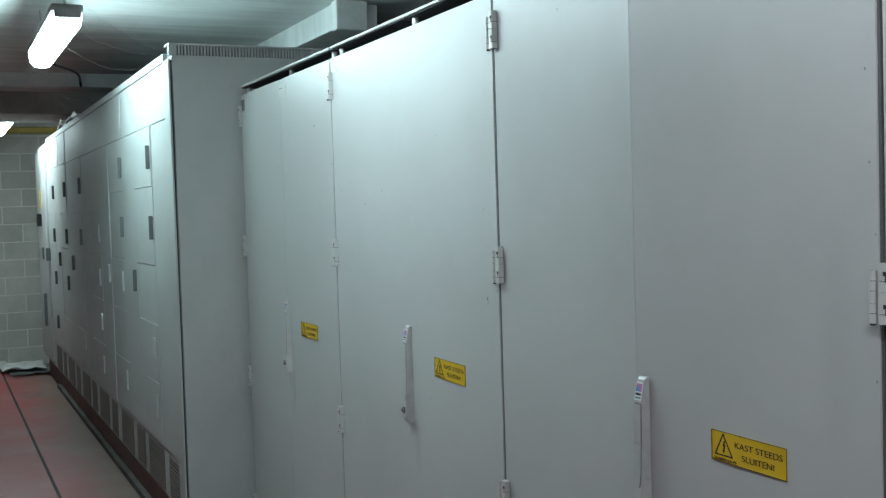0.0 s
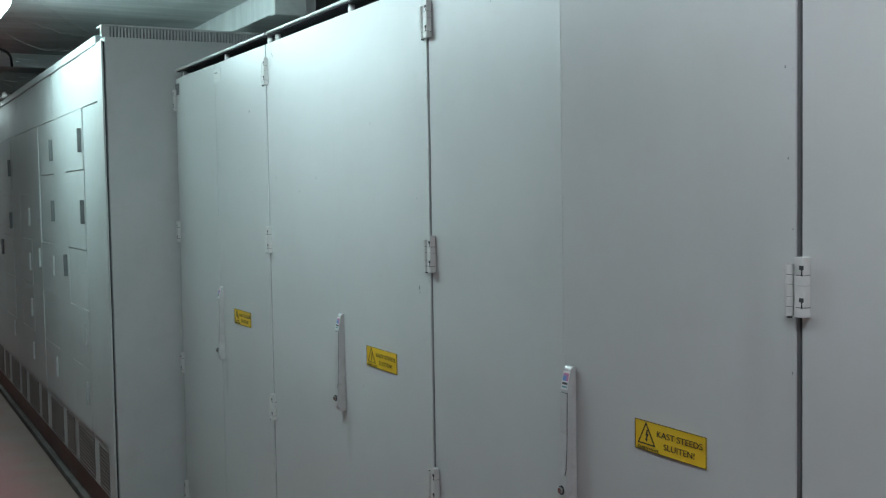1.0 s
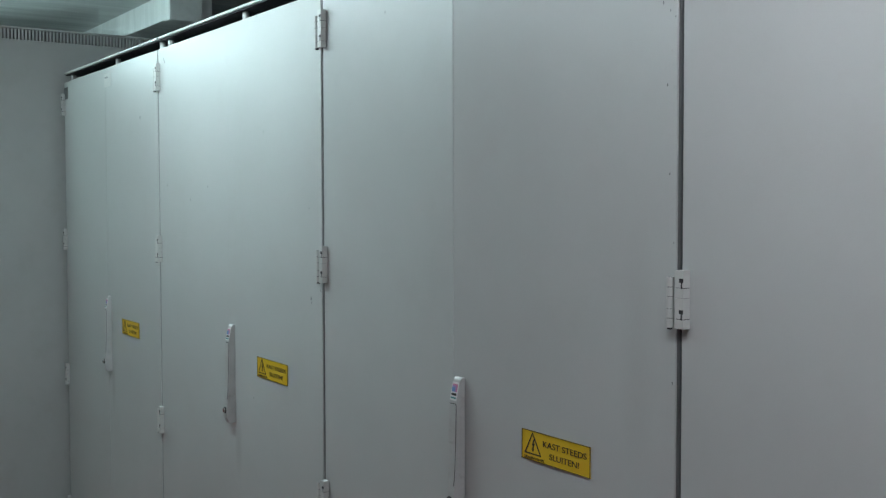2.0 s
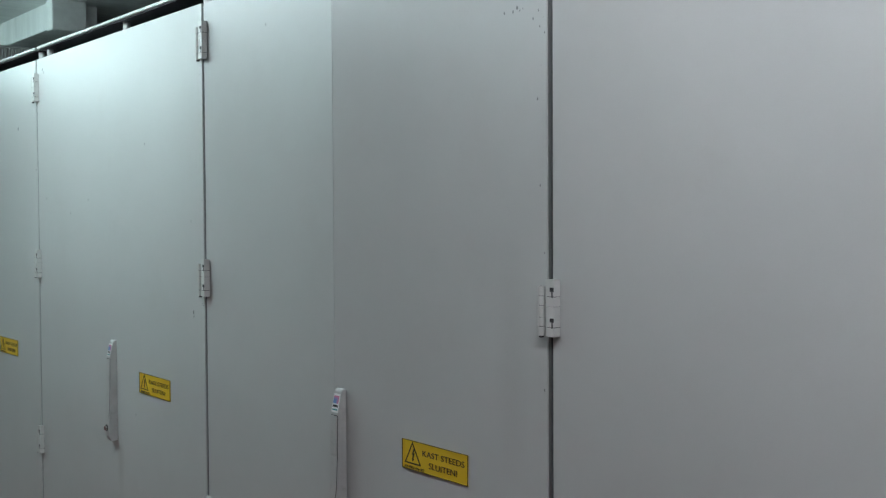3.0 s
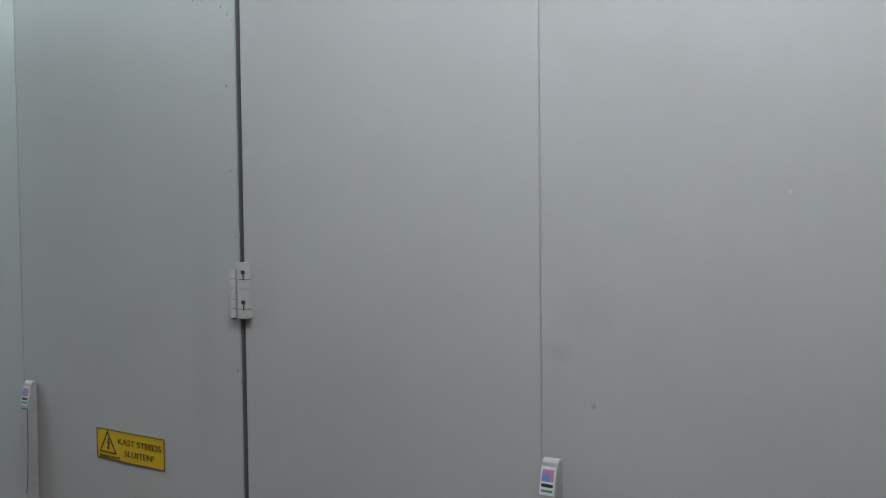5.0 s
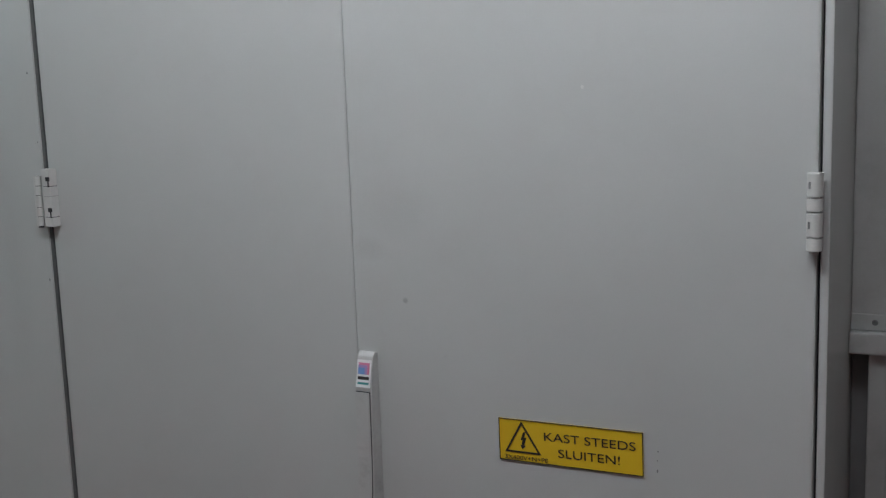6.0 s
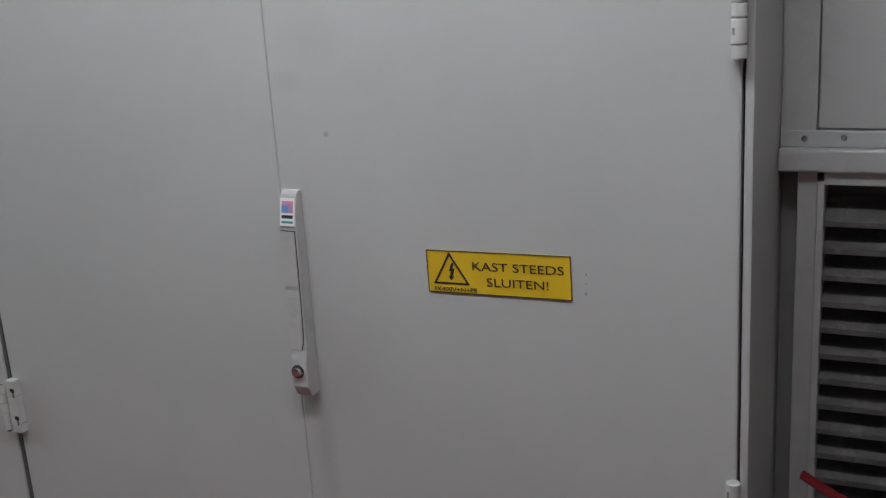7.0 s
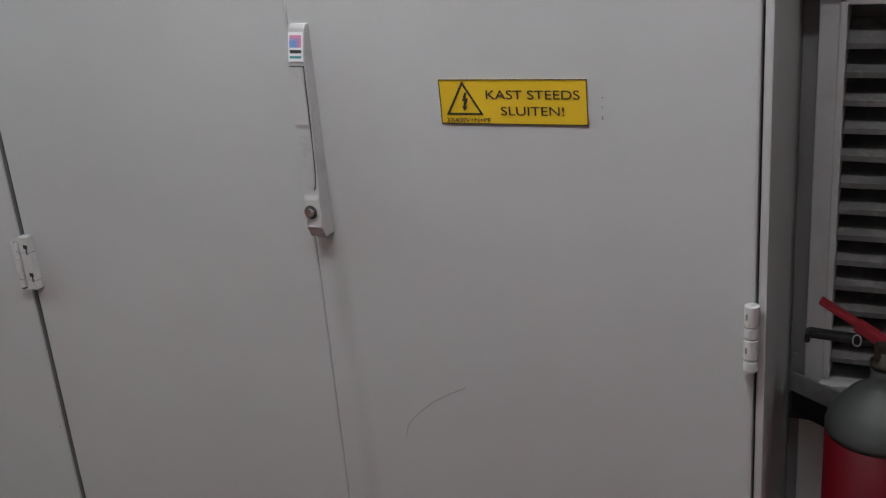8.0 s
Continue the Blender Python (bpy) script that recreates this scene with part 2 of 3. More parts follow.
# Dusty strip and joint on the floor beside the old switchgear.
tagged(part("floor_joint", box(X0, X1, -0.708, -0.692, 0, 0.004), GASKET_AND_SHADE),
       "dark filled joint running along the red floor", "floor", kind="structure")


# ---- grey double-door cabinets ----
HINGE_Z = (2.004, 1.42, 0.83, 0.245)


def knuckle_mesh(h):
    bm = tube((0, 0, -h / 2), (0, 0, h / 2), 0.0088, sides=18)
    bmesh.ops.bevel(bm, geom=[e for e in bm.edges if len(e.link_faces) == 2 and abs(e.verts[0].co.z - e.verts[1].co.z) < 1e-5],
                    offset=0.0007, segments=1, affect="EDGES")
    bm.normal_update()
    for f in bm.faces:
        f.smooth = abs(f.normal.z) < 0.3
    for e in bm.edges:
        e.smooth = all(f.smooth for f in e.link_faces)
    return mesh_of("knuckle", bm, HINGE)


KNUCKLE_BIG, KNUCKLE_SMALL = knuckle_mesh(0.028), knuckle_mesh(0.015)
PIN_ME = mesh_of("hinge", tube((0, -0.009, -0.049), (0, -0.009, 0.047), 0.005, sides=10), HINGE)
PIN_NOTCH_ME = mesh_of("notch", box(-0.0015, 0.0015, -0.0170, -0.0150, -0.004, 0.004), CHIP)
LEAF_ME = mesh_of("hinge", box(-0.0075, 0.008, -0.0135, 0.0, -0.045, 0.045), GASKET_AND_SHADE)
BAND_MES = [mesh_of("band", box(-0.009, 0.0095, -0.0155, -0.0005, low, high, 0.0008), HINGE)
            for low, high in ((0.0188, 0.046), (0.0026, 0.0178), (-0.0304, 0.0022), (-0.046, -0.0314))]
NOTCH_ME = mesh_of("notch", box(0.0045, 0.0070, -0.0160, -0.0150, -0.001, 0.013, bm=box(0.0008, 0.0092, -0.0161, -0.0150, 0.0085, 0.0150)), GASKET_AND_SHADE)
SHORT_PIN_ME = mesh_of("hinge", tube((0, -0.008, -0.049), (0, -0.008, 0.034), 0.0042, sides=10), GASKET_AND_SHADE)


def small_knuckle(h):
    bm = tube((0, -0.008, -h / 2), (0, -0.008, h / 2), 0.0064, sides=14)
    for f in bm.faces:
        f.smooth = abs(f.normal.z) < 0.3
    for e in bm.edges:
        e.smooth = all(f.smooth for f in e.link_faces)
    return mesh_of("knuckle", bm, HINGE)


SMALL_KNUCKLES = [(z, small_knuckle(h)) for z, h in ((0.0265, 0.0150), (0.0108, 0.0142), (-0.0064, 0.0184), (-0.0234, 0.0140), (-0.0386, 0.0142))]


def hinge(parent, x, z, side, last=False):
    """A pin with knuckles on the right edge of a door, or a flat banded leaf on the left edge."""
    if side > 0 and last:
        h = part("hinge", PIN_ME, HINGE, parent)
        h.location, h.scale = (x, 0, z + 0.004), (1, 1, 0.94)
        zz = 0.047
        for me, size in ((KNUCKLE_BIG, 0.028), (KNUCKLE_SMALL, 0.015), (KNUCKLE_BIG, 0.028), (KNUCKLE_SMALL, 0.015)):
            part("knuckle", me, HINGE, h).location = (0, -0.009, zz - size / 2)
            if me is KNUCKLE_BIG:
                part("notch", PIN_NOTCH_ME, CHIP, h).location = (-0.0045, 0, zz - size / 2)
            zz -= size + 0.002
    elif side > 0:
        h = part("hinge", SHORT_PIN_ME, GASKET_AND_SHADE, parent)
        h.location = (x, 0, z)
        for kz, me in SMALL_KNUCKLES:
            part("knuckle", me, HINGE, h).location = (0, 0, kz)
    else:
        h = part("hinge", LEAF_ME, GASKET_AND_SHADE, parent)
        h.location = (x, 0, z)
        for me in BAND_MES:
            part("band", me, HINGE, h)
        for bz in (0.0183, -0.0309):
            part("notch", NOTCH_ME, GASKET_AND_SHADE, h).location = (0, 0, bz)


# Side outline of the swing handle, as (out from the door, height).
HANDLE_SIDE = [(0, 0.286), (0.006, 0.286), (0.010, 0.281), (0.019, 0.238), (0.0185, 0.232), (0.020, 0.15), (0.0235, 0.066), (0.0245, 0.056),
               (0.026, 0.050), (0.027, 0.010), (0.019, -0.006), (0, -0.004)]
HALF = 0.0125


def handle_out(h):
    """How far the front of the handle stands out at a height."""
    front = HANDLE_SIDE[2:10]
    for (o1, h1), (o2, h2) in zip(front, front[1:]):
        if h2 <= h <= h1:
            return o1 + (o2 - o1) * (h1 - h) / (h1 - h2)
    return front[-1][0]


def handle_strip(heights, left, right, back, lift):
    """A solid strip along the front of the handle, between two x and from back to lift beyond the front."""
    bm = bmesh.new()
    rings = []
    for h in heights:
        o = handle_out(h)
        rings.append([bm.verts.new(q) for q in ((left(h), -o + back, h), (left(h), -o - lift(h), h), (right(h), -o - lift(h), h), (right(h), -o + back, h))])
    for p, q in zip(rings, rings[1:]):
        for i in range(4):
            bm.faces.new((p[i], p[(i + 1) % 4], q[(i + 1) % 4], q[i]))
    bm.faces.new(rings[0])
    bm.faces.new(rings[-1][::-1])
    return bm


def handle_meshes():
    bm = bmesh.new()
    flare = lambda o: HALF + (0.0018 if o < 0.001 else 0)
    ring_l = [bm.verts.new((-flare(o), -o, h)) for o, h in HANDLE_SIDE]
    ring_r = [bm.verts.new((flare(o), -o, h)) for o, h in HANDLE_SIDE]
    n = len(HANDLE_SIDE)
    bm.faces.new(ring_l)
    bm.faces.new(ring_r[::-1])
    for i in range(n):
        bm.faces.new((ring_l[i], ring_l[(i + 1) % n], ring_r[(i + 1) % n], ring_r[i]))
    bmesh.ops.bevel(bm, geom=list(bm.edges), offset=0.0016, segments=2, affect="EDGES", profile=0.6)
    base = mesh_of("handle", bm, HANDLE)
    # The lever fills the front; its lower half is hollowed for the fingers.
    steps = [0.2315, 0.20, 0.165, 0.155, 0.149, 0.12, 0.09, 0.075, 0.0635]
    edge = lambda h: HALF - 0.0034 - (0.004 * max(0.0, (0.078 - h) / 0.015) if h < 0.078 else 0.0)
    bm = handle_strip(steps, lambda h: -HALF - 0.0006, edge, 0.006, lambda h: 0.0022 if h > 0.15 else 0.0010)
    bmesh.ops.bevel(bm, geom=[e for e in bm.edges if abs(e.verts[0].co.z - e.verts[1].co.z) > 0.004], offset=0.0008, segments=2, affect="EDGES")
    lever = mesh_of("grip", bm, HANDLE)
    slit = handle_strip(steps, lambda h: edge(h) - 0.0002, lambda h: edge(h) + 0.0013, 0.004, lambda h: 0.0004)
    gap = mesh_of("gap", slit, GASKET_AND_SHADE)
    head = mesh_of("gap", handle_strip([0.2330, 0.2316], lambda h: -HALF, lambda h: HALF - 0.0021, 0.004, lambda h: 0.0006), GASKET_AND_SHADE)
    return base, lever, gap, head


HANDLE_ME, GRIP_ME, GAP_ME, HEAD_GAP_ME = handle_meshes()
LOCK_ME = mesh_of("lock", tube((0, 0, 0), (0, -0.006, 0), 0.0075, 0.0062, 24), CHROME)
LOCK_RING_ME = mesh_of("lock_ring", tube((0, 0, 0), (0, -0.002, 0), 0.0098, 0.0094, 24), GASKET_AND_SHADE)


def flat(x0, x1, z0, z1, lift):
    return box(x0, x1, -lift - 0.0008, -lift, z0, z1)


# The maker's mark: nested squares of colour over bars on a white label.
LABEL_PARTS = [("label", flat(-0.0112, 0.0112, -0.019, 0.019, 0), WHITE),
               ("mark_outer", flat(-0.0088, 0.0088, -0.001, 0.015, 0.0003), PINK),
               ("mark_middle", flat(-0.0088, 0.0052, -0.001, 0.0115, 0.0006), VIOLET),
               ("mark_inner", flat(-0.0088, 0.0016, -0.001, 0.008, 0.0009), BLUE),
               ("mark_bar", flat(-0.0088, 0.0088, -0.0085, -0.0040, 0.0003), INK),
               ("mark_strip", flat(-0.0088, 0.0088, -0.0150, -0.0120, 0.0003), TEAL)]
LABEL_MESHES = [(n, mesh_of(n, bm, m), m) for n, bm, m in LABEL_PARTS]


def door_handle(parent, x, z):
    h = part("handle", HANDLE_ME, HANDLE, parent, "silver-grey swing handle with a coloured label")
    h.location = (x, 0, z)
    part("grip", GRIP_ME, HANDLE, h)
    part("gap", GAP_ME, GASKET_AND_SHADE, h)
    part("gap", HEAD_GAP_ME, GASKET_AND_SHADE, h)
    ring = part("lock_ring", LOCK_RING_ME, GASKET_AND_SHADE, h)
    ring.location = (-0.003, -0.0262, 0.032)
    lock = part("lock", LOCK_ME, CHROME, h, "round chrome key lock")
    lock.location = (-0.003, -0.0264, 0.032)
    tilt = Matrix.Translation((-0.0004, -0.0152, 0.2575)) @ Matrix.Rotation(-math.atan2(0.009, 0.043), 4, "X")
    for n, me, m in LABEL_MESHES:
        ob = part(n, me, m, h)
        ob.matrix_local = tilt


def leaf(parent, x0, x1, pivot, degrees, bow, edge=0.0014):
    """One door leaf; pivot is the x of its hinges, degrees how far its free edge stands out, bow how deep the sheet sags inwards."""
    bm = box(x0, x1, 0, 0.022, 0.112, 2.098, edge)
    cuts = 15
    for k in range(1, cuts):
        x = x0 + (x1 - x0) * k / cuts
        bmesh.ops.bisect_plane(bm, geom=list(bm.verts) + list(bm.edges) + list(bm.faces), plane_co=(x, 0, 0), plane_no=(1, 0, 0))
    for v in bm.verts:
        u = (v.co.x - x0) / (x1 - x0)
        v.co.y += 4 * bow * u * (1 - u)
    sign = 1 if pivot <= x0 + 1e-6 else -1
    bmesh.ops.rotate(bm, verts=bm.verts, cent=(pivot, 0.02, 0), matrix=Matrix.Rotation(-sign * radians(degrees), 3, "Z"))
    bm.normal_update()
    for f in bm.faces:
        f.smooth = abs(f.normal.y) > 0.99
    for e in bm.edges:
        e.smooth = all(f.smooth for f in e.link_faces)
    return part("door", bm, PAINT, parent)


def electrical_cabinet(x, width, seam, left_out, right_out, bow, label, last=False):
    c = thing("electrical_cabinet", label, "cabinet", x, 0, 0, "row of grey cabinets")
    right = width + (0.009 if last else 0)
    part("body", box(0.002, right - 0.002, 0.030, 0.5, 0.1, 2.088, 0.003), PAINT, c)
    if last:
        part("frame_strip", box(width - 0.001, right, 0.004, 0.03, 0.1, 2.088, 0.002), PAINT, c)
    part("plinth", box(0.01, right - 0.01, 0.05, 0.48, 0, 0.1, 0.002), GRIP, c)
    gap, soft = (0.0001, 0.0004) if 1.1 < x < 1.3 else (0.0002, 0.0012) if 2.3 < x < 2.5 else (0.0003, 0.0030)
    leaf(c, 0.006, seam - gap, 0.006, left_out, bow, soft)
    edge = width - (0.004 if last else 0.006)
    leaf(c, seam + gap, edge, edge, right_out, bow, soft)
    part("overlap_strip", box(seam - 0.02, seam + 0.02, 0.0045, 0.0255, 0.115, 2.086), PAINT, c)
    # A black gasket behind the gaps.
    part("gasket", box(0.0, 0.0057, 0.012, 0.0298, 0.112, 2.086), GASKET_AND_SHADE, c)
    part("gasket", box(width - (0.0038 if last else 0.0058), width - (0.0012 if last else 0.0002), 0.014 if last else 0.003, 0.0298, 0.112, 2.086), GASKET_AND_SHADE if last else GRIP, c)
    # Dark slab on the body: the gap's shade is put into its colour.
    part("roof_gap_shade", box(0.02, right - 0.02, 0.034, 0.48, 2.088, 2.0925), SHADE, c, "dark slab for the shade in the gap under the roof plate")
    # The roof plate stands on short spacers.
    roof = part("roof_plate", box(0.01, right - 0.01, 0.0, 0.5, 2.1325, 2.141, 0.002), PAINT, c)
    # Dark sheet painting the shade on the plate's underside.
    part("roof_shade", box(0.012, right - 0.012, 0.006, 0.49, 2.129, 2.1323), SHADE, c, "dark sheet for the shaded underside of the roof plate")
    for sx in (0.05, width * 0.56, width - 0.03):
        for sy in (0.03, 0.46):
            part("spacer", tube((sx, sy, 2.085), (sx, sy, 2.131), 0.010, sides=14), HINGE, c)
    for z in HINGE_Z:
        hinge(c, 0.0145, z, -1)
        hinge(c, width - (0.006 if last else 0.0112), z, 1, last)
    door_handle(c, seam + (0.0185 if last else 0.027), 0.930)
    return c


SEAMS = ((0.0, 1.2, 0.600), (1.2, 1.2, 0.600), (2.4, 1.2, 0.574), (3.6, 1.183, 0.572))
LEAN = ((0.0, 0.0, -0.0045), (0.0, 0.0, 0.0), (0.06, 0.0, 0.015), (0.0, 0.05, 0.0))
for i, ((x, w, s), (a, b, bow)) in enumerate(zip(SEAMS, LEAN)):
    electrical_cabinet(x, w, s, a, b, bow, "light-grey steel double-door electrical cabinet with raised roof plate", i == 3)


def sheet_depth(cabinet, x):
    """How deep the door sheet lies at a world x."""
    for (at, w, seam), (_, _, bow) in zip(SEAMS, LEAN):
        if abs(at - cabinet.location.x) < 0.01:
            a, b = (0.006, seam) if x - at < seam else (seam, w - 0.006)
            u = min(1.0, max(0.0, (x - at - a) / (b - a)))
            return 4 * bow * u * (1 - u)
    return 0.0


# Chipped paint and scuffs along the door edges.
def chip(cabinet, x, z, size, rnd, material):
    """A small ragged flake, at world x and z on the door front."""
    bm = bmesh.new()
    n = 7
    ring = [(x - cabinet.location.x + size * rnd.uniform(0.5, 1.0) * math.cos(2 * math.pi * i / n) * 0.7,
             z + size * rnd.uniform(0.5, 1.2) * math.sin(2 * math.pi * i / n)) for i in range(n)]
    y = sheet_depth(cabinet, x)
    prism(ring, y + 0.003, y - 0.0003, bm=bm)
    part("paint_chip", bm, material, cabinet)


rnd = random.Random(21)
boxes = {round(o.location.x, 1): o for o in bpy.data.objects if o.name.startswith("electrical_cabinet")}
for at, seam_x, lean, count in ((1.2, 2.394, 0.0, 24), (2.4, 3.594, 0.0, 34), (0.0, 1.194, 0.0, 10)):
    for i in range(count):
        chip(boxes[at], seam_x - 0.004 - abs(rnd.gauss(0, 0.006)), rnd.uniform(1.2, 2.06) if rnd.random() < 0.85 else rnd.uniform(0.3, 1.2),
             rnd.uniform(0.001, 0.0032), rnd, rnd.choice((HANDLE, CHIP, HANDLE)))
for at, x, z, size in ((1.2, 2.333, 1.328, 0.006), (1.2, 2.335, 1.318, 0.004), (2.4, 3.508, 1.909, 0.0036), (2.4, 3.519, 1.914, 0.0042), (2.4, 3.526, 1.909, 0.0025), (2.4, 3.534, 1.911, 0.0018), (2.4, 3.574, 1.901, 0.003), (2.4, 3.577, 1.875, 0.0028),
                       (2.4, 3.485, 1.911, 0.003), (2.4, 3.571, 1.759, 0.0032), (2.4, 3.56, 1.89, 0.003), (1.2, 1.26, 2.06, 0.006),
                       (1.2, 1.27, 2.05, 0.006), (1.2, 2.05, 1.77, 0.004), (0.0, 1.02, 1.88, 0.008), 
                       (3.6, 4.5975, 1.099, 0.0022), (3.6, 4.5975, 1.112, 0.0015), (3.6, 4.598, 1.124, 0.0015), (1.2, 2.325, 1.56, 0.003)):
    chip(boxes[at], x, z, size, rnd, CHIP)
chip(boxes[3.6], 4.507, 1.569, 0.0035, rnd, HINGE)
cord("scratch", [(4.285 - 3.6, -0.0004, 0.607), (4.29 - 3.6, -0.0004, 0.628), (4.312 - 3.6, -0.0004, 0.655), (4.345 - 3.6, -0.0004, 0.682),
                 (4.389 - 3.6, -0.0004, 0.706)], 0.0006, HANDLE_MARK, boxes[3.6], "thin curved scratch in the paint")


# ---- yellow warning signs ----
def warning_sign(x, y, z, turn=0.0, w=0.194, h=0.0565):
    s = thing("warning_sign", "yellow high-voltage warning sticker on a cabinet door", "sign", x, y - 0.0006, z, "warning signs")
    s.rotation_euler = (0, radians(turn), 0)
    part("plate", box(0, w, -0.0008, 0.0004, -h, 0), YELLOW, s)
    b = 0.0009
    bm = flat(0, w, -b, 0, 0.0009)
    for q in ((0, w, -h, b - h), (0, b, b - h, -b), (w - b, w, b - h, -b)):
        box(q[0], q[1], -0.0017, -0.0009, q[2], q[3], bm=bm)
    part("border", bm, INK, s)
    # A rounded triangle of three bars with a bolt in it.
    tri = [Vector((0.0080, -0.0450)), Vector((0.0585, -0.0450)), Vector((0.0320, -0.0022))]
    bm = bmesh.new()
    mid = sum(tri, Vector((0, 0))) / 3
    inner = [p + (mid - p).normalized() * 0.0050 for p in tri]
    for i in range(3):
        j = (i + 1) % 3
        q = [tri[i], tri[j], inner[j], inner[i]]
        prism([(p.x, p.y) for p in q], -0.0009, -0.0015, bm=bm)
    part("triangle", bm, INK, s)
    bolt = [(0.0345, -0.0165), (0.0305, -0.0275), (0.0335, -0.0270), (0.0315, -0.0345), (0.0298, -0.0340), (0.0330, -0.0400),
            (0.0372, -0.0345), (0.0348, -0.0345), (0.0388, -0.0235), (0.0355, -0.0242), (0.0375, -0.0165)]
    part("bolt", prism(bolt, -0.0009, -0.0015), INK, s)
    letters("KAST STEEDS", 0.0160, INK, s, 0.1236, -0.0246, "CENTER")
    letters("SLUITEN!", 0.0160, INK, s, 0.1236, -0.0450, "CENTER")
    letters("3X400V+N+PE", 0.0080, INK, s, 0.007, -0.0543, "LEFT", 1.22)
    return s


for x, y, z, turn in ((0.79, -0.0045, 1.142, 0.0), (2.0, 0.0, 1.141, 0.6), (3.187, 0.0140, 1.141, 0.3), (4.3855, 0.0, 1.1435, -0.8)):
    warning_sign(x, y, z, turn)

# ---- old switchgear ----
FRONT = -0.305


def vent(parent, x0, x1):
    v = part("vent", box(x0, x1, 0.004, 0.012, 0.212, 0.418), VENT, parent, "dark brown perforated ventilation grille")
    bm = bmesh.new()
    for i in range(11):
        z = 0.222 + i * 0.0185
        box(x0 + 0.004, x1 - 0.004, 0.0, 0.005, z, z + 0.006, bm=bm)
    part("grille", bm, VENT, v)
    return v


def grip(parent, x, z, dark=True):
    # Pale grips stand for highlights, which are put into the colour.
    g = part("handle", box(-0.006, 0.006, -0.020, 0.0, -0.058, 0.058, 0.004) if dark else box(-0.004, 0.004, -0.010, 0.0, -0.056, 0.056, 0.003), GRIP if dark else PAINT_OLD, parent, "dark grey door grip" if dark else "door grip coloured pale for its highlight")
    g.location = (x, 0, z)
    return g


hang = random.Random(9)


def panel(parent, name, x0, x1, z0, z1):
    w = (x1 - x0) / 2 - 0.0022
    d = part(name, box(-w, w, 0.0, 0.02, z0 + 0.0018, z1 - 0.0018, 0.0015), PAINT_OLD, parent)
    d.location = ((x0 + x1) / 2, 0, 0)
    d.rotation_euler = (radians(hang.uniform(-0.1, 0.1)), 0, radians(hang.uniform(-0.25, 0.25)))
    return d


def switchgear(x, rows, label, first, grips, pull):
    """A cable section of 0.40 m and a cubicle section of 0.525 m, towards -x; grips are (height, dark) on the cubicle doors."""
    c = thing("switchgear_cabinet", label, "cabinet", x, FRONT, 0, "row of old switchgear")
    part("body", box(-0.923, 0, 0.018, 0.72, 0.2, 2.27, 0.003), PAINT_OLD, c)
    part("plinth", box(-0.925, 0, 0.035, 0.7, 0.04, 0.2), PLINTH, c)
    part("base_rail", box(-0.925, 0, 0.004, 0.035, 0, 0.04, 0.004), KERB, c)
    part("top_rail", box(-0.923, 0, -0.004, 0.02, 2.262, 2.3, 0.003), PAINT_OLD, c, "worn top edge rail")
    panel(c, "top_panel", -0.40, 0, 2.009, 2.26)
    panel(c, "top_panel", -0.923, -0.40, 2.009, 2.26)
    long_door = panel(c, "cable_door", -0.40, 0, 0.44, 2.008)
    if pull:
        grip(long_door, 0.145, 1.225, pull == "dark")
    for low, high in zip(rows[1:], rows):
        d = panel(c, "cubicle_door", -0.923, -0.40, low, high)
        for z, dark in grips:
            if low < z < high:
                grip(d, 0.24 if dark else 0.19, z, dark)
    part("foot_panel", box(-0.921, -0.002, 0.006, 0.02, 0.2, 0.436), PAINT_OLD, c)
    vent(c, -0.26, -0.03)
    vent(c, -0.80, -0.385)
    if first:
        # End panel with a row of slots under the roof.
        e = part("end_panel", box(0.018, 0.12, 0.0128, 0.72, 0.05, 2.278, 0.003), PAINT_OLD, c, "plain grey end panel with dark edge gap")
        part("end_gap", box(0.0, 0.108, 0.0045, 0.0124, 0.06, 2.258), GASKET_AND_SHADE, c)
        part("corner_post", box(0.004, 0.12, -0.004, 0.0042, 0.05, 2.262, 0.0015), PAINT_OLD, e)
        # Dark block standing in for the shade inside the slots.
        part("slot_backing", box(0.02, 0.10, 0.013, 0.72, 2.2785, 2.322), SHADE, c)
        part("roof_band", box(0.02, 0.122, 0.0, 0.72, 2.3225, 2.332, 0.003), PAINT_OLD, c)
        part("roof_corner", box(0.1, 0.122, 0.0, 0.035, 2.2785, 2.322), PAINT_OLD, c)
        for i in range(46):
            y = 0.045 + i * 0.0145
            part("slat", SLOT_ME, PAINT_OLD, c).location = (0.112, y, 2.3003)
    return c


SLOT_ME = mesh_of("slat", box(-0.008, 0.008, -0.0042, 0.0042, -0.0215, 0.0215), PAINT_OLD)
NEAR_ROWS = (2.008, 1.713, 1.323, 1.031, 0.74, 0.44)
FAR_ROWS = (2.008, 1.611, 1.323, 1.035, 0.74, 0.44)
D, P = True, False
GRIPS = (((1.855, D), (1.51, D), (0.91, P), (0.62, P)), ((1.845, D), (1.51, D), (1.2, P), (0.63, P)), ((1.465, P), (1.18, P), (0.89, P), (0.61, P)),
         ((1.80, D), (1.43, D), (0.66, P)), ((1.80, D), (1.425, D), (1.05, D)), ((1.80, D), (1.425, D), (1.05, D), (0.66, D)))
for i, (grips, pull) in enumerate(zip(GRIPS, ("", "dark", "pale", "", "dark", "dark"))):
    switchgear(-0.16 if i == 0 else -0.13 - 0.925 * i, NEAR_ROWS if i < 2 else FAR_ROWS,
               "aged light-grey switchgear section with small cubicle doors", i == 0, grips, pull)

# The tall end section with a switch and a long pull.
end = thing("switchgear_end_section", "aged light-grey end section of the switchgear with black switch", "cabinet", -5.682, FRONT, 0)
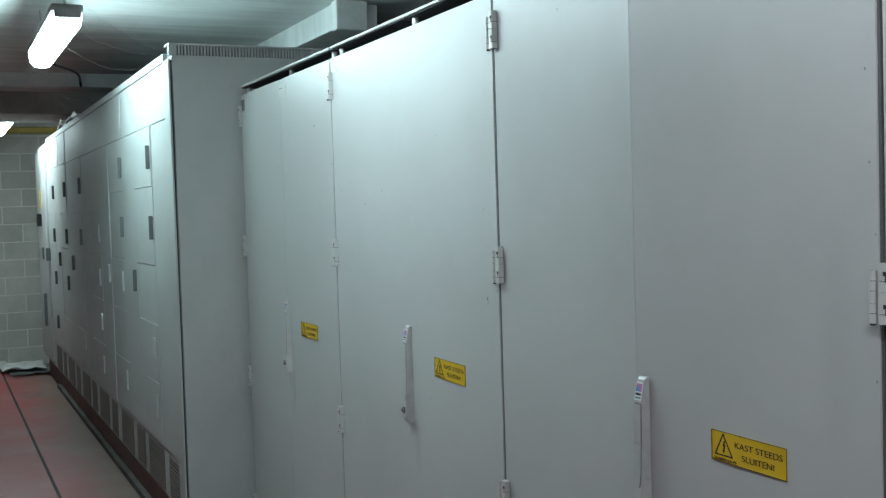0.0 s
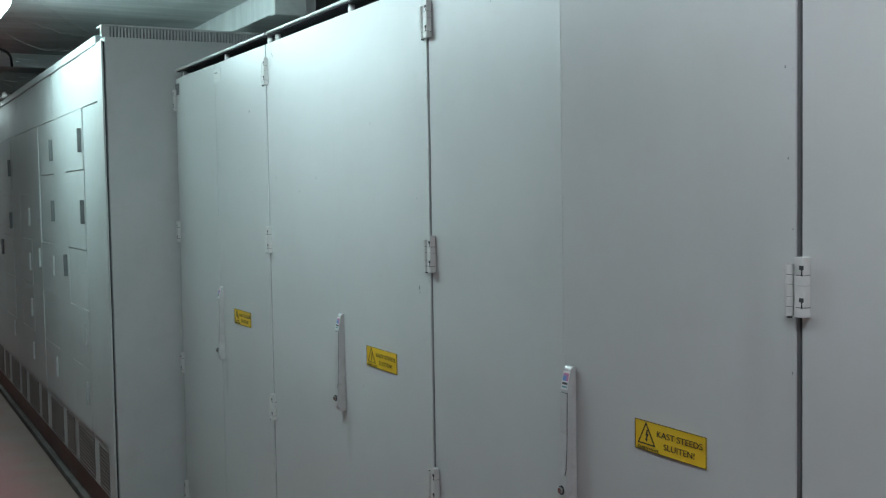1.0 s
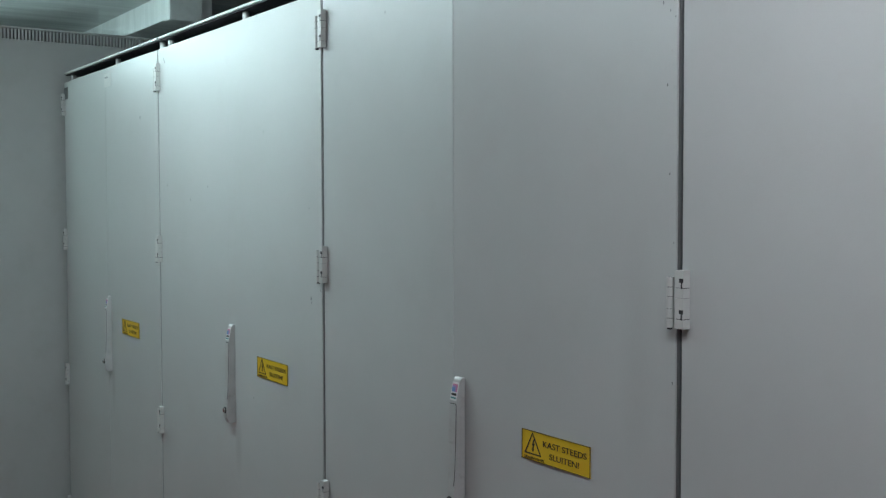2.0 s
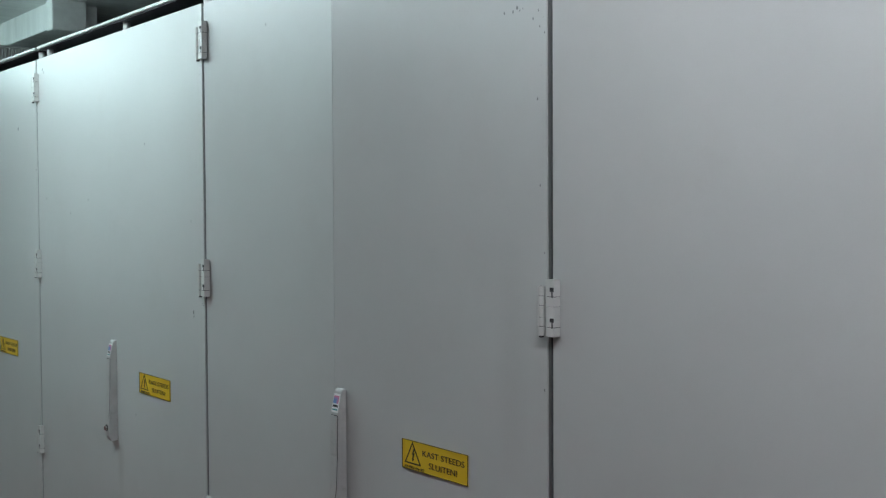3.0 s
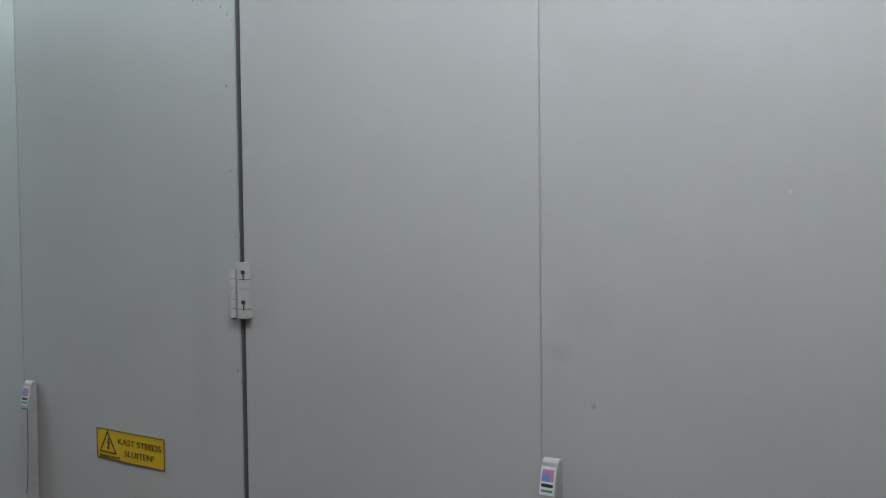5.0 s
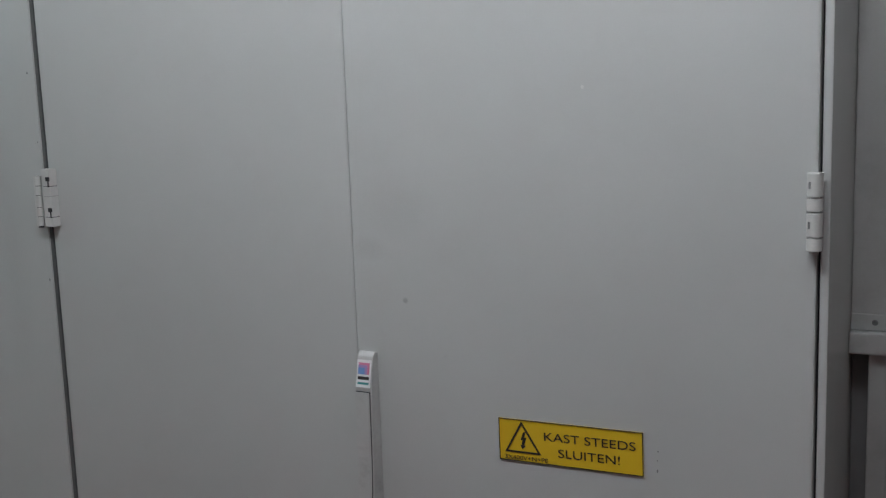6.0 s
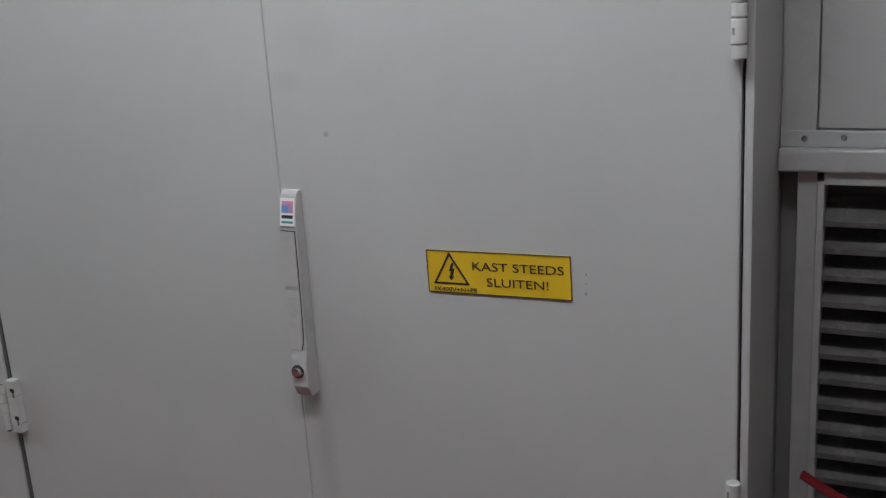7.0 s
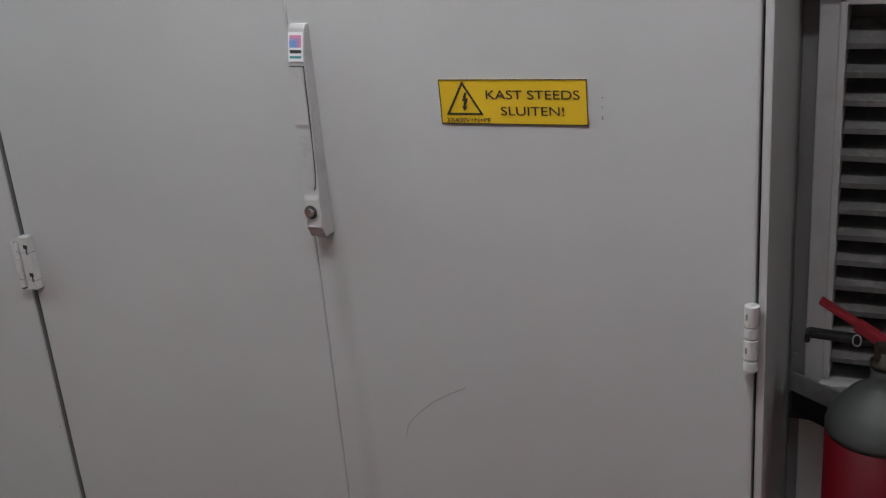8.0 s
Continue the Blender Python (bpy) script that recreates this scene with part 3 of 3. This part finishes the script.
part("body", box(-1.03, 0, 0.0, 0.72, 0.2, 2.27, 0.006), PAINT_OLD, end)
part("plinth", box(-1.03, 0, 0.035, 0.7, 0, 0.2), PLINTH, end)
part("door", box(-0.99, -0.07, -0.02, 0.0, 0.24, 2.22, 0.003), PAINT_OLD, end)
for gx in (-0.035, -0.42):
    part("handle", box(gx - 0.006, gx + 0.006, -0.04, 0.0, 1.182, 1.298, 0.004), GRIP, end, "dark grey door grip")
part("switch", box(-0.62, -0.52, -0.06, -0.02, 1.50, 1.62, 0.01), BLACK, end, "black rotary switch block")
part("yellow_label", box(-0.66, -0.55, -0.024, -0.02, 1.68, 1.84), YELLOW, end, "small faded yellow label")
part("pull", box(-0.40, -0.34, -0.045, -0.02, 0.55, 0.86, 0.008), GRIP, end, "long dark grey door pull")


# ---- lamps ----
def ceiling_lamp(x, cover, y=-0.77, z=2.36, length=1.27):
    """A tube fitting along x with its near end at x, hung on two rods."""
    l = thing("fluorescent_lamp", "long grey fluorescent light fitting with bright milky cover, hung on rods", "lamp",
              x - length / 2, y, z, "tube lights over the aisle")
    h = length / 2
    part("housing", box(-h, h, -0.066, 0.066, 0.085, 0.116, 0.010), LAMP_BODY, l)
    # A trough-shaped cover, narrower below and rounded at both ends.
    bm = bmesh.new()
    trough = [(-0.060, 0.086), (-0.062, 0.06), (-0.054, 0.026), (-0.034, 0.006), (0.0, 0.0), (0.034, 0.006), (0.054, 0.026), (0.062, 0.06), (0.060, 0.086)]
    rings = [[bm.verts.new((x, y * k, 0.086 - (0.086 - z) * k)) for y, z in trough]
             for x, k in ((-h + 0.01, 0.5), (-h + 0.025, 0.86), (-h + 0.06, 1.0), (h - 0.03, 1.0), (h - 0.014, 0.94), (h - 0.01, 0.8))]
    for p, q in zip(rings, rings[1:]):
        for i in range(len(trough) - 1):
            bm.faces.new((p[i], p[i + 1], q[i + 1], q[i])).smooth = True
        bm.faces.new((p[0], q[0], q[-1], p[-1]))
    bm.faces.new(rings[0])
    bm.faces.new(rings[-1][::-1])
    part("diffuser", bm, cover, l, "glowing milky plastic cover")
    for s in (-1, 1):
        part("end_cap", box(s * h - 0.02, s * h + 0.02, -0.055, 0.055, 0.054, 0.106, 0.012), LAMP_BODY, l)
        part("rod", tube((s * h * 0.86, 0, 0.11), (s * h * 0.86, 0, TOP - z), 0.007 if s > 0 else 0.0025, sides=12), CHROME, l)
        for sy in (-0.03, 0.03):
            part("clip", box(s * h - 0.016, s * h - 0.004 if s > 0 else s * h + 0.02, sy - 0.005, sy + 0.005, 0.05, 0.086, 0.002), LAMP_BODY, l)
    return l


# The fitting at 9.8 is unseen, added to light faces turned towards +x.
for x, y, cover in ((-0.02, -0.725, 0), (-4.95, -0.68, 1), (2.40, -0.725, 3), (5.06, -0.70, 2), (9.8, -0.725, 2)):
    ceiling_lamp(x, DIFFUSERS[cover], y)

# ---- clutter under the ceiling and at the far wall ----
tagged(part("air_duct", box(-4.9, -4.104, -2.0, 1.2, 2.385, 2.655, 0.01), DUCT), "dark dusty duct behind the beam", "duct")
pipe = tagged(part("gas_pipe", tube((-7.45, Y0, 2.52), (-7.45, Y1, 2.52), 0.035), YPIPE), "faded yellow pipe along the block wall", "pipe")
cord("lamp_cable", [(-1.27, -0.72, 2.43), (-1.9, -0.58, 2.47), (-2.6, -0.42, 2.535), (-3.2, -0.30, 2.58), (-3.6, -0.24, 2.59), (-3.732, -0.22, 2.565)], 0.009, BLACK)
tagged(bpy.data.objects["lamp_cable"], "black cable looping from the lamp", "cable")


def sheet(name, x, y, z, w, d, lift, material, label, category, seed, fold=0.05):
    """A crumpled sheet with some thickness."""
    rnd = random.Random(seed)
    bm = bmesh.new()
    n = 9
    grid = [[bm.verts.new((x + w * (i / n - 0.5) + rnd.uniform(-1, 1) * w * 0.03,
                           y + d * (j / n - 0.5) + rnd.uniform(-1, 1) * d * 0.03,
                           z + lift * max(0, noise.noise((i * 0.45 + seed * 1.7, j * 0.25, seed))) + rnd.uniform(0, fold * 0.3)))
             for j in range(n + 1)] for i in range(n + 1)]
    for i in range(n):
        for j in range(n):
            bm.faces.new((grid[i][j], grid[i + 1][j], grid[i + 1][j + 1], grid[i][j + 1]))
    out = bmesh.ops.extrude_face_region(bm, geom=list(bm.faces))
    bmesh.ops.translate(bm, verts=[v for v in out["geom"] if isinstance(v, bmesh.types.BMVert)], vec=(0, 0, 0.006))
    return tagged(part(name, bm, material), label, category)


sheet("plastic_sheet", -7.1, -0.50, 0.03, 0.5, 0.42, 0.12, PAPER, "crumpled white plastic sheet on the floor", "sheet", 3)
sheet("cardboard", -7.0, -0.36, 0.002, 0.7, 0.55, 0.03, GRIP, "dirty grey cardboard lying on the floor", "cardboard", 5)
sheet("torn_foil", -4.0, -0.27, 2.299, 1.2, 0.09, 0.13, PAPER, "torn white plastic foil on top of the switchgear", "foil", 8, 0.08)
sheet("dark_rag", -3.4, -0.1, 2.299, 1.7, 0.24, 0.22, GASKET_AND_SHADE, "dark dusty rag on top of the switchgear", "rag", 11, 0.02)

rnd = random.Random(4)


def strand(name, a, b, sag, r=0.0004):
    pts = []
    for i in range(15):
        u = i / 14
        p = Vector(a).lerp(Vector(b), u)
        p.z -= sag * 4 * u * (1 - u)
        pts.append(p + Vector((rnd.uniform(-1, 1), rnd.uniform(-1, 1), rnd.uniform(-1, 1))) * 0.006)
    return tagged(cord(name, pts, r, WEB, smooth=False), "dusty grey cobweb strand", "cobweb", "cobwebs by the lamp")


WEBS = (((0.0, -0.71, 2.37), (-0.25, -0.30, 2.305), 0.03), ((-0.4, -0.71, 2.37), (-0.7, -0.305, 2.302), 0.05),
        ((-0.9, -0.71, 2.37), (-1.3, -0.305, 2.302), 0.06), ((-1.2, -0.73, 2.37), (-2.0, -0.305, 2.302), 0.05),
        ((0.2, -0.73, 2.46), (-0.22, -0.30, 2.305), 0.01), ((-1.22, -0.77, 2.37), (-1.9, -0.31, 2.302), 0.1),
        ((-1.22, -0.80, 2.37), (-2.8, -0.31, 2.302), 0.03), ((-1.25, -0.72, 2.37), (-1.6, -0.62, 2.22), 0.0),
        ((-1.25, -0.75, 2.37), (-1.5, -0.86, 2.25), 0.02), ((-1.3, -0.7, 2.37), (-2.1, -0.5, 2.2), 0.03),
        ((-0.8, -0.7, 2.38), (-1.5, -0.35, 2.34), 0.04), ((-1.6, -0.62, 2.22), (-2.4, -0.32, 2.302), 0.04),
        ((-1.1, -0.7, 2.38), (-1.35, -0.5, 2.655), 0.0))
for a, b, s in WEBS:
    strand("cobweb", a, b, s)


# ---- louvred panel beside the last cabinet ----
PY = 0.24
lp = thing("louvre_panel", "grey aluminium panel wall with a dusty ventilation louvre", "panel", 4.7925, PY, -0.004)
part("upper_stile", box(-0.002, 0.0425, 0, 0.05, 1.243, 2.6, 0.002), ALU, lp)
part("upper_panel", box(0.0438, 1.4, 0.004, 0.05, 1.2665, 2.6, 0.003), ALU, lp)
part("lower_flange", box(-0.002, 1.4, -0.002, 0.05, 1.243, 1.265, 0.002), ALU, lp)
part("rail", box(-0.002, 1.4, -0.02, 0.05, 1.214, 1.2425, 0.003), ALU, lp)
part("lower_stile", box(0.0215, 0.0465, -0.005, 0.05, 0.66, 1.2135, 0.002), ALU, lp)
# Post and sheet behind it are darkened for the shade of the gap.
part("corner_post", box(-0.002, 0.0212, 0.028, 0.06, 0.02, 1.2135, 0.001), LAMP_BODY, lp)
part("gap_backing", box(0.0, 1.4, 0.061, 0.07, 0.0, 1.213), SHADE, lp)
part("louvre_frame", box(0.0467, 0.0555, -0.012, 0.05, 0.672, 1.2, 0.002), ALU, lp, "pale aluminium louvre frame")
part("louvre_head", box(0.054, 1.36, -0.012, 0.05, 1.196, 1.2135, 0.002), ALU, lp)
part("louvre_sill", box(0.043, 1.36, -0.02, 0.05, 0.652, 0.668, 0.003), ALU, lp, "pale dusty louvre sill")
# Dark sheet standing in for the shade between the slats.
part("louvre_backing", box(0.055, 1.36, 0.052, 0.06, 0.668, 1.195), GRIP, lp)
bm = bmesh.new()
f = bm.faces.new([bm.verts.new(q) for q in ((0.0558, -0.006, -0.013), (1.36, -0.006, -0.013), (1.36, 0.040, 0.016), (0.0558, 0.040, 0.016))])
out = bmesh.ops.extrude_face_region(bm, geom=[f])
bmesh.ops.translate(bm, verts=[v for v in out["geom"] if isinstance(v, bmesh.types.BMVert)], vec=(0, 0, 0.004))
box(0.0558, 1.36, -0.008, -0.005, -0.0135, -0.006, bm=bm)
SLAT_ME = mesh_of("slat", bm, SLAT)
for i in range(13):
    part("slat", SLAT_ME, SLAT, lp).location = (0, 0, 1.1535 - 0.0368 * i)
part("foot_panel", box(0.016, 1.36, 0.0, 0.05, 0.02, 0.643, 0.003), ALU, lp)
# Black patch painting the shadow that the bracket arm throws.
part("arm_shadow", box(0.002, 0.075, -0.004, 0.0, 0.598, 0.640), GASKET_AND_SHADE, lp)
part("foot_seam", box(0.056, 0.058, -0.0015, 0.0, 0.02, 0.643), GASKET_AND_SHADE, lp)
for x, z in ((0.028, 1.254), (0.076, 1.256), (0.2, 1.255), (0.32, 1.255), (0.007, 0.70)):
    part("screw", tube((x, -0.002, z), (x, -0.005, z), 0.004, 0.003, 12), CHIP, lp)


# ---- fire extinguisher ----
fx = thing("fire_extinguisher", "red fire extinguisher with grey shoulder on a wall bracket", "extinguisher", 4.926, 0.10, 0.2)
R = 0.07
part("cylinder", lathe([(R * 0.9, 0.0), (R, 0.012), (R, 0.472)]), RED, fx, "glossy red steel cylinder")
part("shoulder", lathe([(R + 0.0005, 0.4723), (R + 0.0005, 0.480), (R * 0.97, 0.491), (R * 0.84, 0.506), (R * 0.62, 0.524), (R * 0.36, 0.535),
                        (0.021, 0.538), (0.019, 0.552), (0.019, 0.565)]), BODY_GREY, fx, "grey painted shoulder")
part("collar", lathe([(0.0205, 0.564), (0.0205, 0.57), (0.014, 0.573), (0.014, 0.585)], 20), BRASS, fx)
part("valve", box(-0.016, 0.018, -0.012, 0.012, 0.572, 0.602, 0.006), BRASS, fx)
part("gauge", box(0.002, 0.014, -0.022, -0.012, 0.585, 0.599, 0.003), HINGE, fx, "small pale pressure gauge")
bm = box(-0.054, 0.042, -0.008, 0.008, -0.004, 0.003, 0.002)
box(-0.002, 0.044, -0.0095, 0.0095, -0.009, 0.0045, 0.004, bm=bm)
lever = part("lever", bm, RED_LEVER, fx, "red squeeze lever")
lever.matrix_local = pose(-0.036, 0, 0.618, 0, 31, 0)
bm = box(-0.04, 0.04, -0.009, 0.009, -0.005, 0.004, 0.003)
box(-0.043, -0.036, -0.009, 0.009, -0.012, 0.002, 0.002, bm=bm)
g = part("grip", bm, BLACK, fx, "black carrying grip")
g.matrix_local = pose(-0.056, 0, 0.598, 0, 3, 0)
bm = bmesh.new()
ring = [Vector((0.005 * math.cos(a), 0, 0.008 * math.sin(a))) for a in [i * math.pi / 8 for i in range(17)]]
for a, b in zip(ring, ring[1:]):
    tube(a, b, 0.0009, sides=6, bm=bm)
part("pull_ring", bm, CHIP, fx).location = (-0.036, -0.014, 0.601)
cordp = cord("hose", [(0.02, 0, 0.58), (0.06, 0.0, 0.56), (0.082, 0.0, 0.48), (0.082, 0, 0.25), (0.08, 0, 0.1)], 0.008, BLACK, fx)
wb = thing("wall_bracket", "grey flat steel bracket holding the extinguisher", "bracket", 4.798, PY, 0.64)
bm = box(0.0, 0.125, -0.002, 0.002, 0.0, 0.03, 0.001)
arm = part("arm", bm, CHIP, wb)
# Black strip along the lower edge of the arm.
part("under_strip", box(0.0, 0.12, -0.001, 0.0015, -0.034, -0.0005), BLACK, arm, "black strip below the bracket arm")
arm.matrix_local = pose(0.002, -0.016, 0.006, 0, 0, -34)
part("back_plate", box(0.06, 0.2, -0.07, -0.052, -0.12, 0.0, 0.002), CHIP, wb)

# ---- small marks and labels on the doors ----
for x, z, w, h in ((0.60, 2.075, 0.085, 0.05), (0.012, 2.075, 0.06, 0.05)):
    lab = thing("paper_label", "small grey label on a cabinet door", "label", x, -0.0032 if x > 0.1 else -0.0015, z)
    part("card", box(0, w, -0.0008, 0.0008, -h, 0), HINGE if x > 0.1 else GRIP, lab)
    part("bar", box(w * 0.1, w * 0.55, -0.0014, -0.0008, -h * 0.35, -h * 0.25), CHIP, lab)

# ---- block wall ----
BLOCK_ME = mesh_of("block", box(0, 0.006, 0.006, 0.394, 0.006, 0.184, 0.002), BLOCK)
for r in range(15):
    for k in range(11):
        y = Y0 + 0.4 * k - (0.2 if r % 2 else 0)
        if y < Y0 - 0.01 or y + 0.4 > Y1 or 0.19 * r + 0.19 > TOP:
            continue
        part("block", BLOCK_ME, BLOCK, wall_west).location = (X0, y, 0.19 * r)
